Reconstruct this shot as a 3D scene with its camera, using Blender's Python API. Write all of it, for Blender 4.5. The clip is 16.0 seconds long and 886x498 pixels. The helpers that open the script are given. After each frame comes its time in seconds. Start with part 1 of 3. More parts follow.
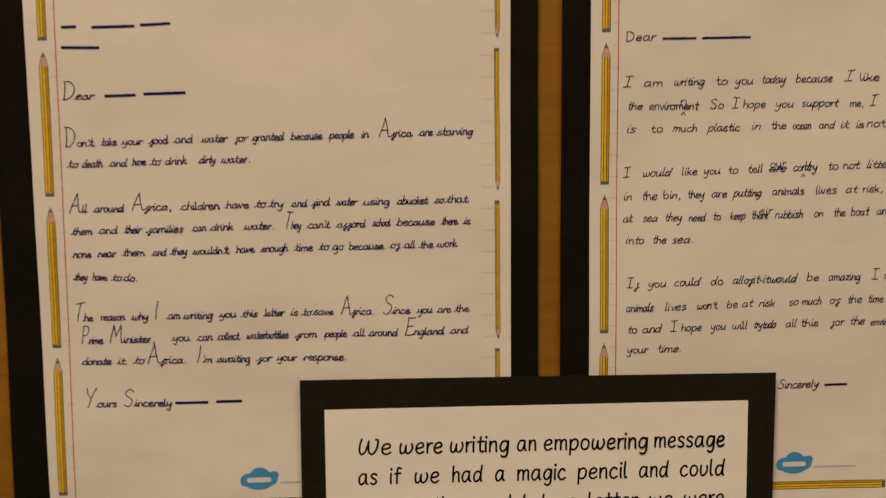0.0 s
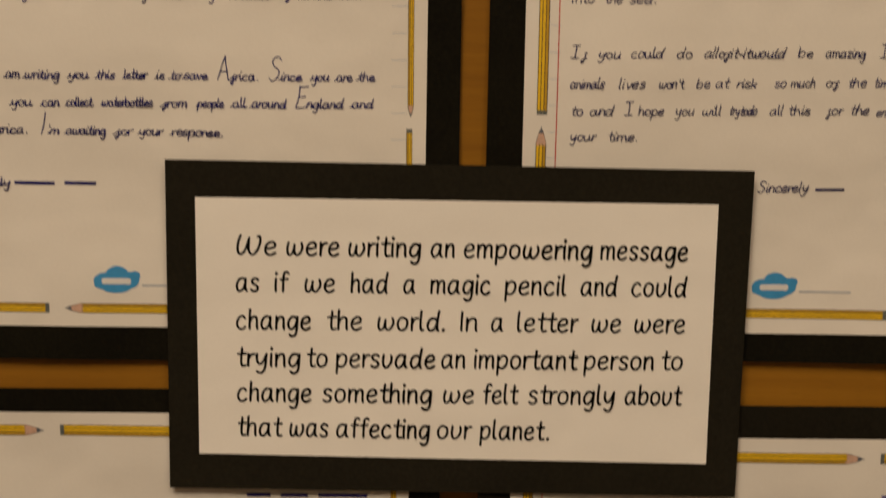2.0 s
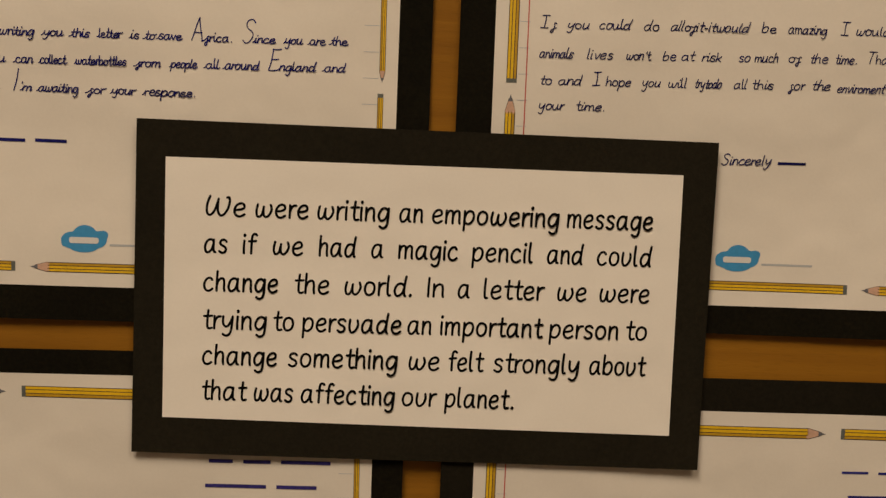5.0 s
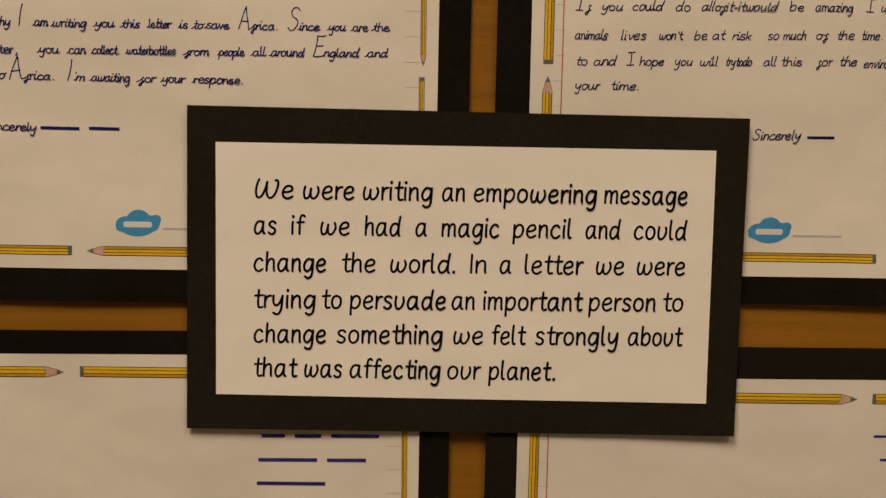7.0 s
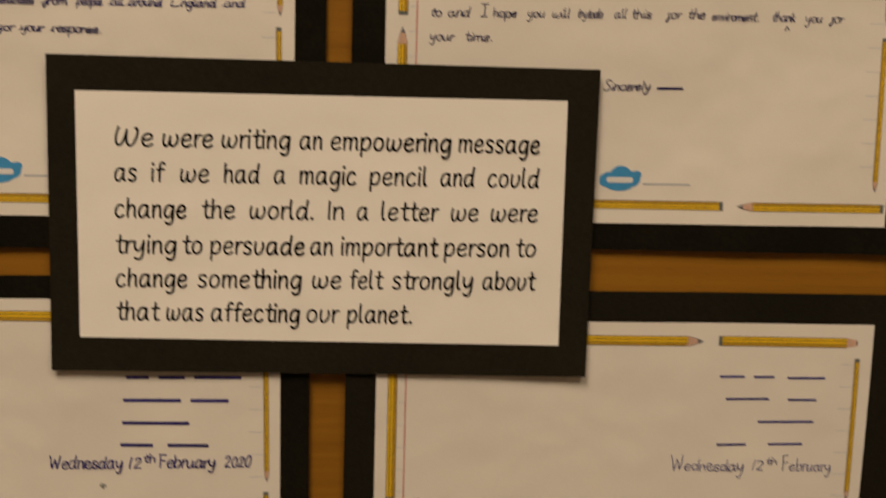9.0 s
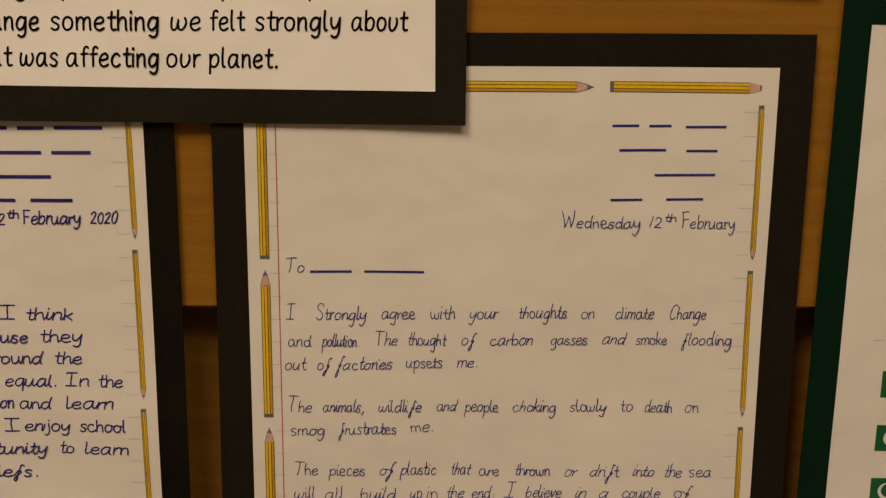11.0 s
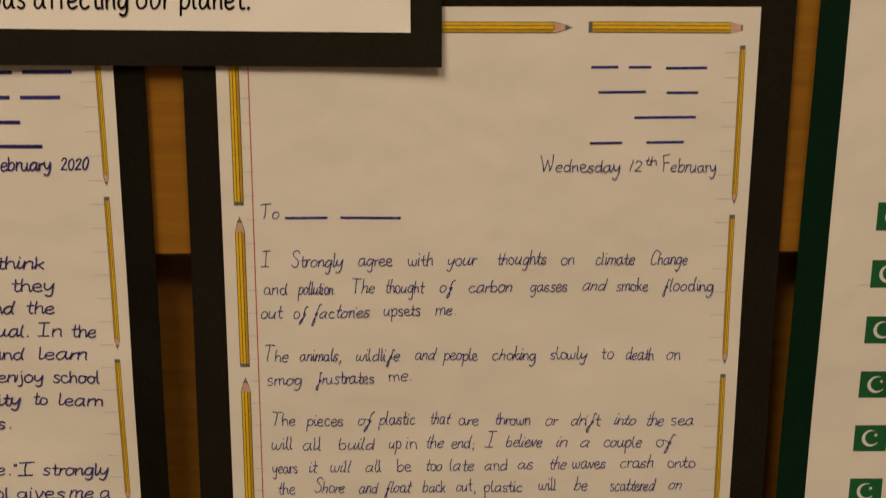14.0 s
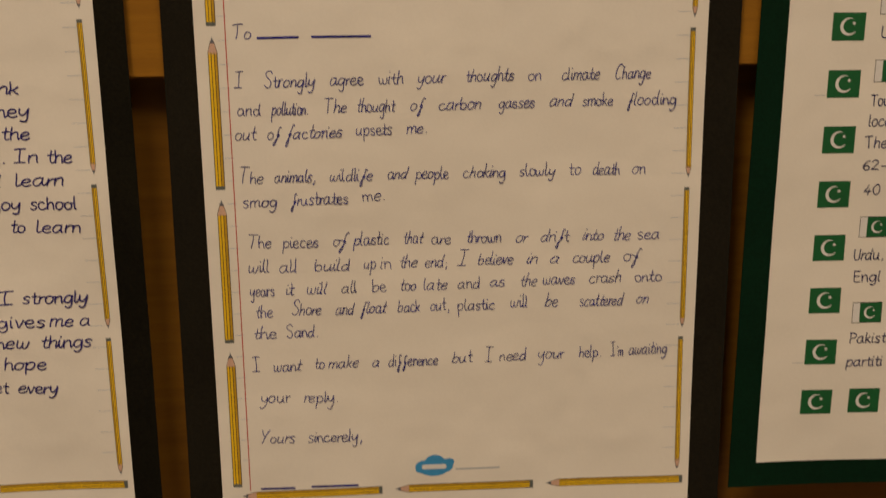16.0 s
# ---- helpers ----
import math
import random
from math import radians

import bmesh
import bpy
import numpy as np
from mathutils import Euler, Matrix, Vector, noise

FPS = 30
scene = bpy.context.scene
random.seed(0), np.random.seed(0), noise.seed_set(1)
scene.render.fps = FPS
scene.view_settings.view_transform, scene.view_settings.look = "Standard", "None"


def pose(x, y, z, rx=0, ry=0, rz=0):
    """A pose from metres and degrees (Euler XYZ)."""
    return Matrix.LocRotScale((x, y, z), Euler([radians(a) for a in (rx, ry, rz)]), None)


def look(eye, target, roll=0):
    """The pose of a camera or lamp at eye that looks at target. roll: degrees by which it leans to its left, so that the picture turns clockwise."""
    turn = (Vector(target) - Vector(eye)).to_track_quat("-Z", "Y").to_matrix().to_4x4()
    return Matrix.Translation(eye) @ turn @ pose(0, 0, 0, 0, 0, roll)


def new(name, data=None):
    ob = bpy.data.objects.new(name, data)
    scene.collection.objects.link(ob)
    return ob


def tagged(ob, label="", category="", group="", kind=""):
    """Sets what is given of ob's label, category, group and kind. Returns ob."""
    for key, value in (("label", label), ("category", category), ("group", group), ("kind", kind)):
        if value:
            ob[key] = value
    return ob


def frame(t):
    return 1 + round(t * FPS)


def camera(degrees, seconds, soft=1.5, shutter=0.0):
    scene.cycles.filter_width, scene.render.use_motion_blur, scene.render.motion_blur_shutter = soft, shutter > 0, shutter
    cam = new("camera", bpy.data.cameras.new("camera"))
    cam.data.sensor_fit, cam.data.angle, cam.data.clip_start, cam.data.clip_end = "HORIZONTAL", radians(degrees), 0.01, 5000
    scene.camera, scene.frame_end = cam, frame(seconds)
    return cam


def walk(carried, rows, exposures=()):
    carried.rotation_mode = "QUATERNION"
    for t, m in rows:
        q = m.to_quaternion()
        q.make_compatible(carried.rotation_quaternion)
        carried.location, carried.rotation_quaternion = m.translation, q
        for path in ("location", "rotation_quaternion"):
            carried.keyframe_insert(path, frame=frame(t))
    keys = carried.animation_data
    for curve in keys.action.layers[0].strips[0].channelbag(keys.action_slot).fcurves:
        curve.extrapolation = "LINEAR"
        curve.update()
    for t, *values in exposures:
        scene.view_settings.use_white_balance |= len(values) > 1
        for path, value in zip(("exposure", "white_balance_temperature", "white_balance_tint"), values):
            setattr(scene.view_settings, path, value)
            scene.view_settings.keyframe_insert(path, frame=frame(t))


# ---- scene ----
cam = camera(35.65, 16.0, soft=1.35, shutter=0.3)
PATH = [
    (0, look((-0.07140, -0.61402, 1.68562), (-0.03958, -0.06991, 1.61192), -0.460)),
    (0.3, look((-0.04585, -0.57340, 1.67408), (-0.02824, -0.02940, 1.59498), -0.306)),
    (0.5, look((-0.03827, -0.54742, 1.66460), (-0.01900, -0.00374, 1.58376), 0.077)),
    (0.7, look((-0.02709, -0.52600, 1.65542), (-0.00885, 0.01842, 1.57940), 0.358)),
    (1, look((-0.01647, -0.49964, 1.64431), (-0.00810, 0.04551, 1.57188), 0.955)),
    (1.2, look((-0.01271, -0.49398, 1.63901), (-0.01365, 0.05096, 1.56455), 1.098)),
    (1.5, look((-0.01579, -0.49656, 1.63297), (-0.01515, 0.04798, 1.55567), 0.930)),
    (1.8, look((-0.01016, -0.50681, 1.61920), (-0.00411, 0.03536, 1.52691), 0.801)),
    (2, look((-0.00713, -0.50975, 1.60455), (0.00282, 0.03119, 1.50562), 1.002)),
    (2.2, look((-0.00251, -0.51066, 1.58525), (0.00373, 0.02993, 1.48415), 1.278)),
    (2.4, look((-0.00503, -0.51294, 1.57099), (0.00332, 0.02837, 1.47393), 1.429)),
    (2.5, look((-0.00675, -0.51321, 1.56629), (0.00430, 0.02873, 1.47318), 1.493)),
    (3, look((-0.01442, -0.51803, 1.56201), (0.01181, 0.02617, 1.48674), 1.780)),
    (3.2, look((-0.01709, -0.51894, 1.56686), (0.01152, 0.02571, 1.49593), 2.568)),
    (5.3, look((-0.01043, -0.52069, 1.56040), (0.01573, 0.02461, 1.49360), 2.171)),
    (5.5, look((-0.01177, -0.52234, 1.55946), (0.01499, 0.02274, 1.49111), 1.983)),
    (6, look((-0.01461, -0.52490, 1.56007), (0.01315, 0.01931, 1.48548), 1.396)),
    (6.2, look((-0.01516, -0.52683, 1.56231), (0.01123, 0.01698, 1.48439), 1.239)),
    (6.5, look((-0.01943, -0.53196, 1.55831), (0.00889, 0.01240, 1.48501), 1.049)),
    (7, look((-0.02671, -0.53744, 1.55782), (-0.00109, 0.00757, 1.48845), 1.187)),
    (7.5, look((-0.03107, -0.54266, 1.56000), (-0.00168, 0.00211, 1.49026), 1.391)),
    (8, look((-0.02721, -0.54760, 1.56195), (0.00399, -0.00327, 1.48960), 1.415)),
    (8.2, look((-0.02590, -0.54631, 1.56354), (0.00527, -0.00242, 1.48800), 1.334)),
    (8.5, look((-0.02374, -0.54964, 1.56322), (0.01118, -0.00640, 1.48466), 1.380)),
    (8.8, look((-0.00720, -0.55112, 1.56845), (0.03766, -0.00967, 1.48293), 1.607)),
    (9, look((0.01141, -0.55302, 1.56852), (0.05523, -0.01352, 1.47091), 1.614)),
    (9.2, look((0.03150, -0.55041, 1.56712), (0.07251, -0.01520, 1.44728), 1.756)),
    (9.3, look((0.03928, -0.54893, 1.56432), (0.07934, -0.01527, 1.43741), 1.649)),
    (9.5, look((0.05516, -0.54360, 1.54717), (0.09441, -0.01265, 1.40916), 1.311)),
    (9.7, look((0.06884, -0.53885, 1.52726), (0.10255, -0.00923, 1.38283), 1.019)),
    (11.8, look((0.10065, -0.53984, 1.49969), (0.10743, -0.00508, 1.37128), 0.558)),
    (12, look((0.10080, -0.54152, 1.50244), (0.10786, -0.00659, 1.37475), 0.630)),
    (12.2, look((0.10121, -0.54233, 1.50428), (0.10941, -0.00725, 1.37729), 0.790)),
    (12.5, look((0.10370, -0.54281, 1.50531), (0.10966, -0.00802, 1.37700), 0.800)),
    (13, look((0.10287, -0.54285, 1.50155), (0.10931, -0.00847, 1.37155), 0.906)),
    (13.3, look((0.10229, -0.54032, 1.49948), (0.11187, -0.00664, 1.36685), 0.918)),
    (13.5, look((0.10313, -0.54072, 1.49705), (0.11585, -0.00796, 1.36103), 0.763)),
    (13.7, look((0.10395, -0.53940, 1.49378), (0.11834, -0.00730, 1.35537), 0.467)),
    (14, look((0.10541, -0.53441, 1.48583), (0.11786, -0.00339, 1.34313), 0.133)),
    (14.2, look((0.10496, -0.53413, 1.47689), (0.11674, -0.00384, 1.33147), 0.247)),
    (14.5, look((0.10237, -0.53756, 1.45730), (0.11570, -0.00588, 1.31715), 0.439)),
    (14.7, look((0.09986, -0.54033, 1.44721), (0.11503, -0.00745, 1.31187), 0.403)),
    (15, look((0.09847, -0.54138, 1.43841), (0.11466, -0.00630, 1.31220), 0.392)),
    (15.3, look((0.09454, -0.54209, 1.43452), (0.11434, -0.00810, 1.30424), 0.303)),
    (15.5, look((0.09161, -0.54729, 1.43140), (0.11678, -0.01517, 1.29460), -0.333)),
    (15.7, look((0.08926, -0.55334, 1.43056), (0.12326, -0.02286, 1.28938), -0.848)),
    (16, look((0.09321, -0.56233, 1.43158), (0.12712, -0.03628, 1.27467), -0.663)),
]
walk(cam, PATH, [(0, -1.52), (7, -1.48), (9.5, -1.42), (12.5, -1.31), (16, -1.31)])


# ---- light ----
world = bpy.data.worlds.new("world")
scene.world = world
world.use_nodes = True
world.node_tree.nodes["Background"].inputs[0].default_value = (1.0, 0.82, 0.62, 1)
world.node_tree.nodes["Background"].inputs[1].default_value = 0.05


def ceiling_lamp(eye, target, size, power, colour):
    data = bpy.data.lights.new("ceiling_lamp", "AREA")
    data.shape, data.size, data.energy, data.color = "DISK", size, power, colour
    lamp = new("ceiling_lamp", data)
    lamp.matrix_world = look(eye, target)
    return lamp


WARM = (1.0, 0.79, 0.574)
ceiling_lamp((-0.8, -1.6, 3.8), (0.0, 0, 1.5), 1.15, 150, WARM)
ceiling_lamp((0.9, -2.0, 3.9), (0.0, 0, 1.4), 1.2, 66, WARM)


# ---- materials ----
def material(name, colour, rough=0.6, grain=None, blotch=None, bump=None, spread=0.12, metallic=0.0, sheen=0.5, cockles=0.0):
    """A surface with fine grain and broad blotches in its colour, and a fine relief. Scales are per metre, in object space."""
    m = bpy.data.materials.new(name)
    m.use_nodes = True
    nt = m.node_tree
    b = nt.nodes["Principled BSDF"]
    b.inputs["Roughness"].default_value, b.inputs["Metallic"].default_value = rough, metallic
    b.inputs["Specular IOR Level"].default_value = sheen
    co = nt.nodes.new("ShaderNodeTexCoord")
    base = nt.nodes.new("ShaderNodeRGB")
    base.outputs[0].default_value = (*colour, 1)
    last = base.outputs[0]
    for scale, amount in ((grain, spread), (blotch, spread * 0.8)):
        if not scale:
            continue
        n = nt.nodes.new("ShaderNodeTexNoise")
        n.inputs["Scale"].default_value, n.inputs["Detail"].default_value = scale, 4
        nt.links.new(co.outputs["Object"], n.inputs["Vector"])
        r = nt.nodes.new("ShaderNodeMapRange")
        r.inputs["From Min"].default_value, r.inputs["From Max"].default_value = 0.3, 0.7
        r.inputs["To Min"].default_value, r.inputs["To Max"].default_value = 1 - amount, 1 + amount
        nt.links.new(n.outputs[0], r.inputs[0])
        mul = nt.nodes.new("ShaderNodeVectorMath")
        mul.operation = "SCALE"
        nt.links.new(last, mul.inputs[0])
        nt.links.new(r.outputs[0], mul.inputs["Scale"])
        last = mul.outputs[0]
    nt.links.new(last, b.inputs["Base Color"])
    if bump:
        n = nt.nodes.new("ShaderNodeTexNoise")
        n.inputs["Scale"].default_value, n.inputs["Detail"].default_value = bump[0], 5
        nt.links.new(co.outputs["Object"], n.inputs["Vector"])
        k = nt.nodes.new("ShaderNodeBump")
        k.inputs["Strength"].default_value, k.inputs["Distance"].default_value = bump[1], bump[2]
        nt.links.new(n.outputs[0], k.inputs["Height"])
        nt.links.new(k.outputs[0], b.inputs["Normal"])
        if cockles:
            n = nt.nodes.new("ShaderNodeTexNoise")
            n.inputs["Scale"].default_value, n.inputs["Detail"].default_value = 26, 2
            nt.links.new(co.outputs["Object"], n.inputs["Vector"])
            broad = nt.nodes.new("ShaderNodeBump")
            broad.inputs["Strength"].default_value, broad.inputs["Distance"].default_value = 1.0, cockles
            nt.links.new(n.outputs[0], broad.inputs["Height"])
            nt.links.new(broad.outputs[0], k.inputs["Normal"])
    return m


def wood_material(name, light, dark):
    """Oak veneer with its grain along x: long streaks, short dark pores and a broad drift of tone."""
    m = bpy.data.materials.new(name)
    m.use_nodes = True
    nt = m.node_tree
    b = nt.nodes["Principled BSDF"]
    b.inputs["Roughness"].default_value = 0.42
    b.inputs["Specular IOR Level"].default_value = 0.35
    co = nt.nodes.new("ShaderNodeTexCoord")
    maps = []
    for sx, sz, detail in ((6, 210, 5), (160, 1300, 2), (3, 14, 3)):
        mp = nt.nodes.new("ShaderNodeMapping")
        mp.inputs["Scale"].default_value = (sx, 40, sz)
        nt.links.new(co.outputs["Object"], mp.inputs[0])
        n = nt.nodes.new("ShaderNodeTexNoise")
        n.inputs["Scale"].default_value, n.inputs["Detail"].default_value = 1.0, detail
        n.inputs["Distortion"].default_value = 0.4
        nt.links.new(mp.outputs[0], n.inputs["Vector"])
        maps.append(n.outputs[0])
    ramp = nt.nodes.new("ShaderNodeValToRGB")
    ramp.color_ramp.elements[0].position, ramp.color_ramp.elements[0].color = 0.32, (*dark, 1)
    ramp.color_ramp.elements[1].position, ramp.color_ramp.elements[1].color = 0.66, (*light, 1)
    add = nt.nodes.new("ShaderNodeMath")
    add.operation = "MULTIPLY_ADD"
    add.inputs[1].default_value, add.inputs[2].default_value = 0.55, 0.0
    nt.links.new(maps[0], add.inputs[0])
    add2 = nt.nodes.new("ShaderNodeMath")
    add2.operation = "MULTIPLY_ADD"
    add2.inputs[1].default_value = 0.45
    nt.links.new(maps[2], add2.inputs[0])
    nt.links.new(add.outputs[0], add2.inputs[2])
    nt.links.new(add2.outputs[0], ramp.inputs[0])
    pores = nt.nodes.new("ShaderNodeMapRange")
    pores.inputs["From Min"].default_value, pores.inputs["From Max"].default_value = 0.33, 0.42
    pores.inputs["To Min"].default_value, pores.inputs["To Max"].default_value = 0.92, 1.0
    nt.links.new(maps[1], pores.inputs[0])
    mul = nt.nodes.new("ShaderNodeVectorMath")
    mul.operation = "SCALE"
    nt.links.new(ramp.outputs[0], mul.inputs[0])
    nt.links.new(pores.outputs[0], mul.inputs["Scale"])
    nt.links.new(mul.outputs[0], b.inputs["Base Color"])
    k = nt.nodes.new("ShaderNodeBump")
    k.inputs["Strength"].default_value, k.inputs["Distance"].default_value = 0.25, 0.0003
    nt.links.new(maps[1], k.inputs["Height"])
    nt.links.new(k.outputs[0], b.inputs["Normal"])
    return m


OAK = wood_material("oak_veneer", (0.33, 0.150, 0.012), (0.225, 0.096, 0.008))
OAK_BACK = wood_material("oak_back_panel", (0.30, 0.135, 0.011), (0.20, 0.084, 0.007))
PLASTER = material("plaster", (0.62, 0.56, 0.47), 0.8, 60, 1.5, (300, 0.2, 0.001))
CARPET = material("carpet", (0.16, 0.13, 0.11), 0.95, 400, 3, (900, 0.5, 0.004))
PAPER = material("writing_paper", (0.80, 0.765, 0.70), 0.62, 900, 14, (420, 0.10, 0.0004), 0.012, sheen=0.3, cockles=0.0017)
SIGN_PAPER = material("printer_paper", (0.93, 0.905, 0.85), 0.5, 900, 12, (300, 0.08, 0.0004), 0.01, sheen=0.35, cockles=0.0014)
BLACK = material("black_sugar_paper", (0.0068, 0.0058, 0.0028), 0.85, 700, 25, (1400, 0.45, 0.0004), 0.35, sheen=0.1)
SIGN_BLACK = material("charcoal_sugar_paper", (0.0150, 0.0128, 0.0075), 0.85, 700, 18, (1400, 0.4, 0.0004), 0.2, sheen=0.12)
# lighter copy of BLACK: stronger light on one letter's card, put into its colour
LIT_BLACK = material("faded_black_sugar_paper", (0.0115, 0.0096, 0.0056), 0.85, 700, 20, (1400, 0.4, 0.0004), 0.22, sheen=0.12)
GREEN = material("dark_green_card", (0.0007, 0.0165, 0.0065), 0.8, 700, 25, (1400, 0.35, 0.0004), 0.2, sheen=0.12)
INK_NAVY = material("navy_ink", (0.011, 0.012, 0.13), 0.5, 900, 60, None, 0.35, sheen=0.08)
INK_DARK = material("blue_black_ink", (0.010, 0.011, 0.09), 0.5, 900, 60, None, 0.35, sheen=0.08)
INK_VIOLET = material("violet_ink", (0.036, 0.03, 0.18), 0.5, 900, 60, None, 0.35, sheen=0.08)
INK_BLUE = material("blue_ink", (0.028, 0.031, 0.22), 0.5, 900, 60, None, 0.4, sheen=0.08)
TONER = material("black_toner", (0.003, 0.003, 0.003), 0.6, 900, None, None, 0.1, sheen=0.08)
SMUDGE = material("grey_smudge", (0.30, 0.31, 0.30), 0.7, 900, 300, None, 0.4, sheen=0.1)
YELLOW = material("printed_yellow", (0.80, 0.51, 0.010), 0.55, 700, 60, None, 0.08)
OCHRE = material("printed_ochre", (0.52, 0.31, 0.015), 0.55, 700, 60, None, 0.1)
OUTLINE = material("printed_dark_outline", (0.045, 0.035, 0.03), 0.55, 700, None, None, 0.15)
POINT = material("printed_pink_wood", (0.62, 0.40, 0.30), 0.55, 700, None, None, 0.08)
LEAD = material("printed_grey_lead", (0.14, 0.15, 0.18), 0.55, 700, None, None, 0.12)
FERRULE = material("printed_grey_end", (0.12, 0.135, 0.13), 0.55, 700, None, None, 0.12)
MARGIN = material("printed_red_line", (0.52, 0.085, 0.07), 0.6, 700, None, None, 0.1)
RULE = material("printed_blue_rule", (0.48, 0.53, 0.60), 0.6, 700, None, None, 0.06)
SKY_BLUE = material("printed_cloud_blue", (0.05, 0.30, 0.62), 0.5, 700, 50, None, 0.06)
WHITE_PRINT = material("printed_white", (0.74, 0.74, 0.74), 0.55, 700, None, None, 0.03)
GREY_PRINT = material("printed_grey_blue", (0.46, 0.49, 0.53), 0.55, 700, None, None, 0.05)
FLAG_GREEN = material("printed_flag_green", (0.006, 0.112, 0.032), 0.55, 700, 60, None, 0.08)


# ---- building helpers ----
def part(name, verts, faces, mats, parent=None, slots=None, label=""):
    me = bpy.data.meshes.new(name)
    me.from_pydata(verts, [], faces)
    for m in mats if isinstance(mats, (list, tuple)) else [mats]:
        me.materials.append(m)
    if slots:
        for p, s in zip(me.polygons, slots):
            p.material_index = s
    me.update()
    ob = new(name, me)
    ob.parent = parent
    if label:
        tagged(ob, label)
    return ob


def slab(name, x0, x1, y0, y1, z0, z1, m, bevel=0.0, label=""):
    bm = bmesh.new()
    bmesh.ops.create_cube(bm, size=1)
    for v in bm.verts:
        v.co = Vector(((x0 + x1) / 2 + v.co.x * (x1 - x0), (y0 + y1) / 2 + v.co.y * (y1 - y0), (z0 + z1) / 2 + v.co.z * (z1 - z0)))
    if bevel:
        bmesh.ops.bevel(bm, geom=bm.edges[:], offset=bevel, segments=2, affect="EDGES")
    me = bpy.data.meshes.new(name)
    bm.to_mesh(me)
    bm.free()
    me.materials.append(m)
    return tagged(new(name, me), label, kind="structure")


class Leaf:
    """A flat display on the wall. Its own measures are millimetres: u to the right and v down from the sheet's top left corner."""

    def __init__(self, name, x, y, z, width, height, seed, turn=0.0, bow=2.1, cockle=0.7, tilt=0.0):
        self.x, self.y, self.z, self.w, self.h = x, y, z, width, height
        self.turn, self.bow, self.cockle, self.tilt = radians(turn), bow, cockle, tilt
        rng = random.Random(seed)
        self.waves = [(rng.uniform(-1, 1) / 62, rng.uniform(-1, 1) / 80, rng.uniform(0, 6.28), rng.uniform(0.5, 1)) for _ in range(4)]
        self.rng = rng
        self.root = new(name)
        self.root.location = (x, y, z - height / 1000)
        self.root.empty_display_size = 0.02

    def out(self, u, v):
        """How far the leaf stands off its support there, in millimetres: bowed edges and a slight cockle."""
        a, b = 2 * u / self.w - 1, 2 * v / self.h - 1
        edge = 0.5 * (a * a + b * b)
        wave = sum(k * math.sin(6.28 * (p * u + q * v) + s) for p, q, s, k in self.waves) / 2
        return self.bow * edge + self.cockle * wave + self.tilt * (v / self.h)

    def at(self, u, v, lift):
        c, s = math.cos(self.turn), math.sin(self.turn)
        return ((u * c - v * s) / 1000, -(self.out(u, v) + lift) / 1000, (self.h - v * c - u * s) / 1000)

    def board(self, name, u0, v0, u1, v1, back, front, m, rough=0.0, label=""):
        """A sheet with thickness from back to front; rough: unevenness of its hand-cut edges, or the skew of the
        left, right, top and bottom one."""
        nu, nv = max(2, round((u1 - u0) / 8)), max(2, round((v1 - v0) / 8))
        wob = rough if isinstance(rough, tuple) else [self.rng.uniform(-rough, rough) for _ in range(4)]
        verts, faces = [], []
        for lift in (front, back):
            for j in range(nv + 1):
                for i in range(nu + 1):
                    a, b = i / nu, j / nv
                    u = u0 + (u1 - u0) * a + (wob[0] * (1 - a) + wob[1] * a) * (2 * b - 1)
                    v = v0 + (v1 - v0) * b + (wob[2] * (1 - b) + wob[3] * b) * (2 * a - 1)
                    verts.append(self.at(u, v, lift))
        n = (nu + 1) * (nv + 1)
        for j in range(nv):
            for i in range(nu):
                k = j * (nu + 1) + i
                faces.append((k, k + nu + 1, k + nu + 2, k + 1))
                faces.append((n + k, n + k + 1, n + k + nu + 2, n + k + nu + 1))
        rim = [i for i in range(nu + 1)] + [j * (nu + 1) + nu for j in range(1, nv + 1)]
        rim += [nv * (nu + 1) + i for i in range(nu - 1, -1, -1)] + [j * (nu + 1) for j in range(nv - 1, 0, -1)]
        flat = len(faces)
        edge = len(verts)
        verts += [verts[i] for i in rim] + [verts[n + i] for i in rim]
        for i in range(len(rim)):
            k = (i + 1) % len(rim)
            faces.append((edge + i, edge + k, edge + len(rim) + k, edge + len(rim) + i))
        ob = part(name, verts, faces, m, self.root, label=label)
        for p in ob.data.polygons:
            p.use_smooth = p.index < flat
        return ob

    def patch(self, name, polys, mats, parent, lift, slots=None, label=""):
        """Ink: flat shapes laid on the sheet; each is a list of (u, v)."""
        verts, faces = [], []
        for poly in polys:
            faces.append(tuple(range(len(verts), len(verts) + len(poly))))
            verts += [self.at(u, v, lift + 0.06) for u, v in poly]
        return part(name, verts, faces, mats, parent, slots, label)


def strip(u0, v0, u1, v1, half0, half1=None, step=6.0):
    """Quads along a line with the half widths given, short enough to follow the sheet."""
    half1 = half0 if half1 is None else half1
    d = math.hypot(u1 - u0, v1 - v0)
    nu, nv = -(v1 - v0) / d, (u1 - u0) / d
    n = max(1, math.ceil(d / step))
    rows = []
    for i in range(n + 1):
        t = i / n
        u, v, h = u0 + (u1 - u0) * t, v0 + (v1 - v0) * t, half0 + (half1 - half0) * t
        rows.append(((u + nu * h, v + nv * h), (u - nu * h, v - nv * h)))
    return [[a[0], a[1], b[1], b[0]] for a, b in zip(rows, rows[1:])]


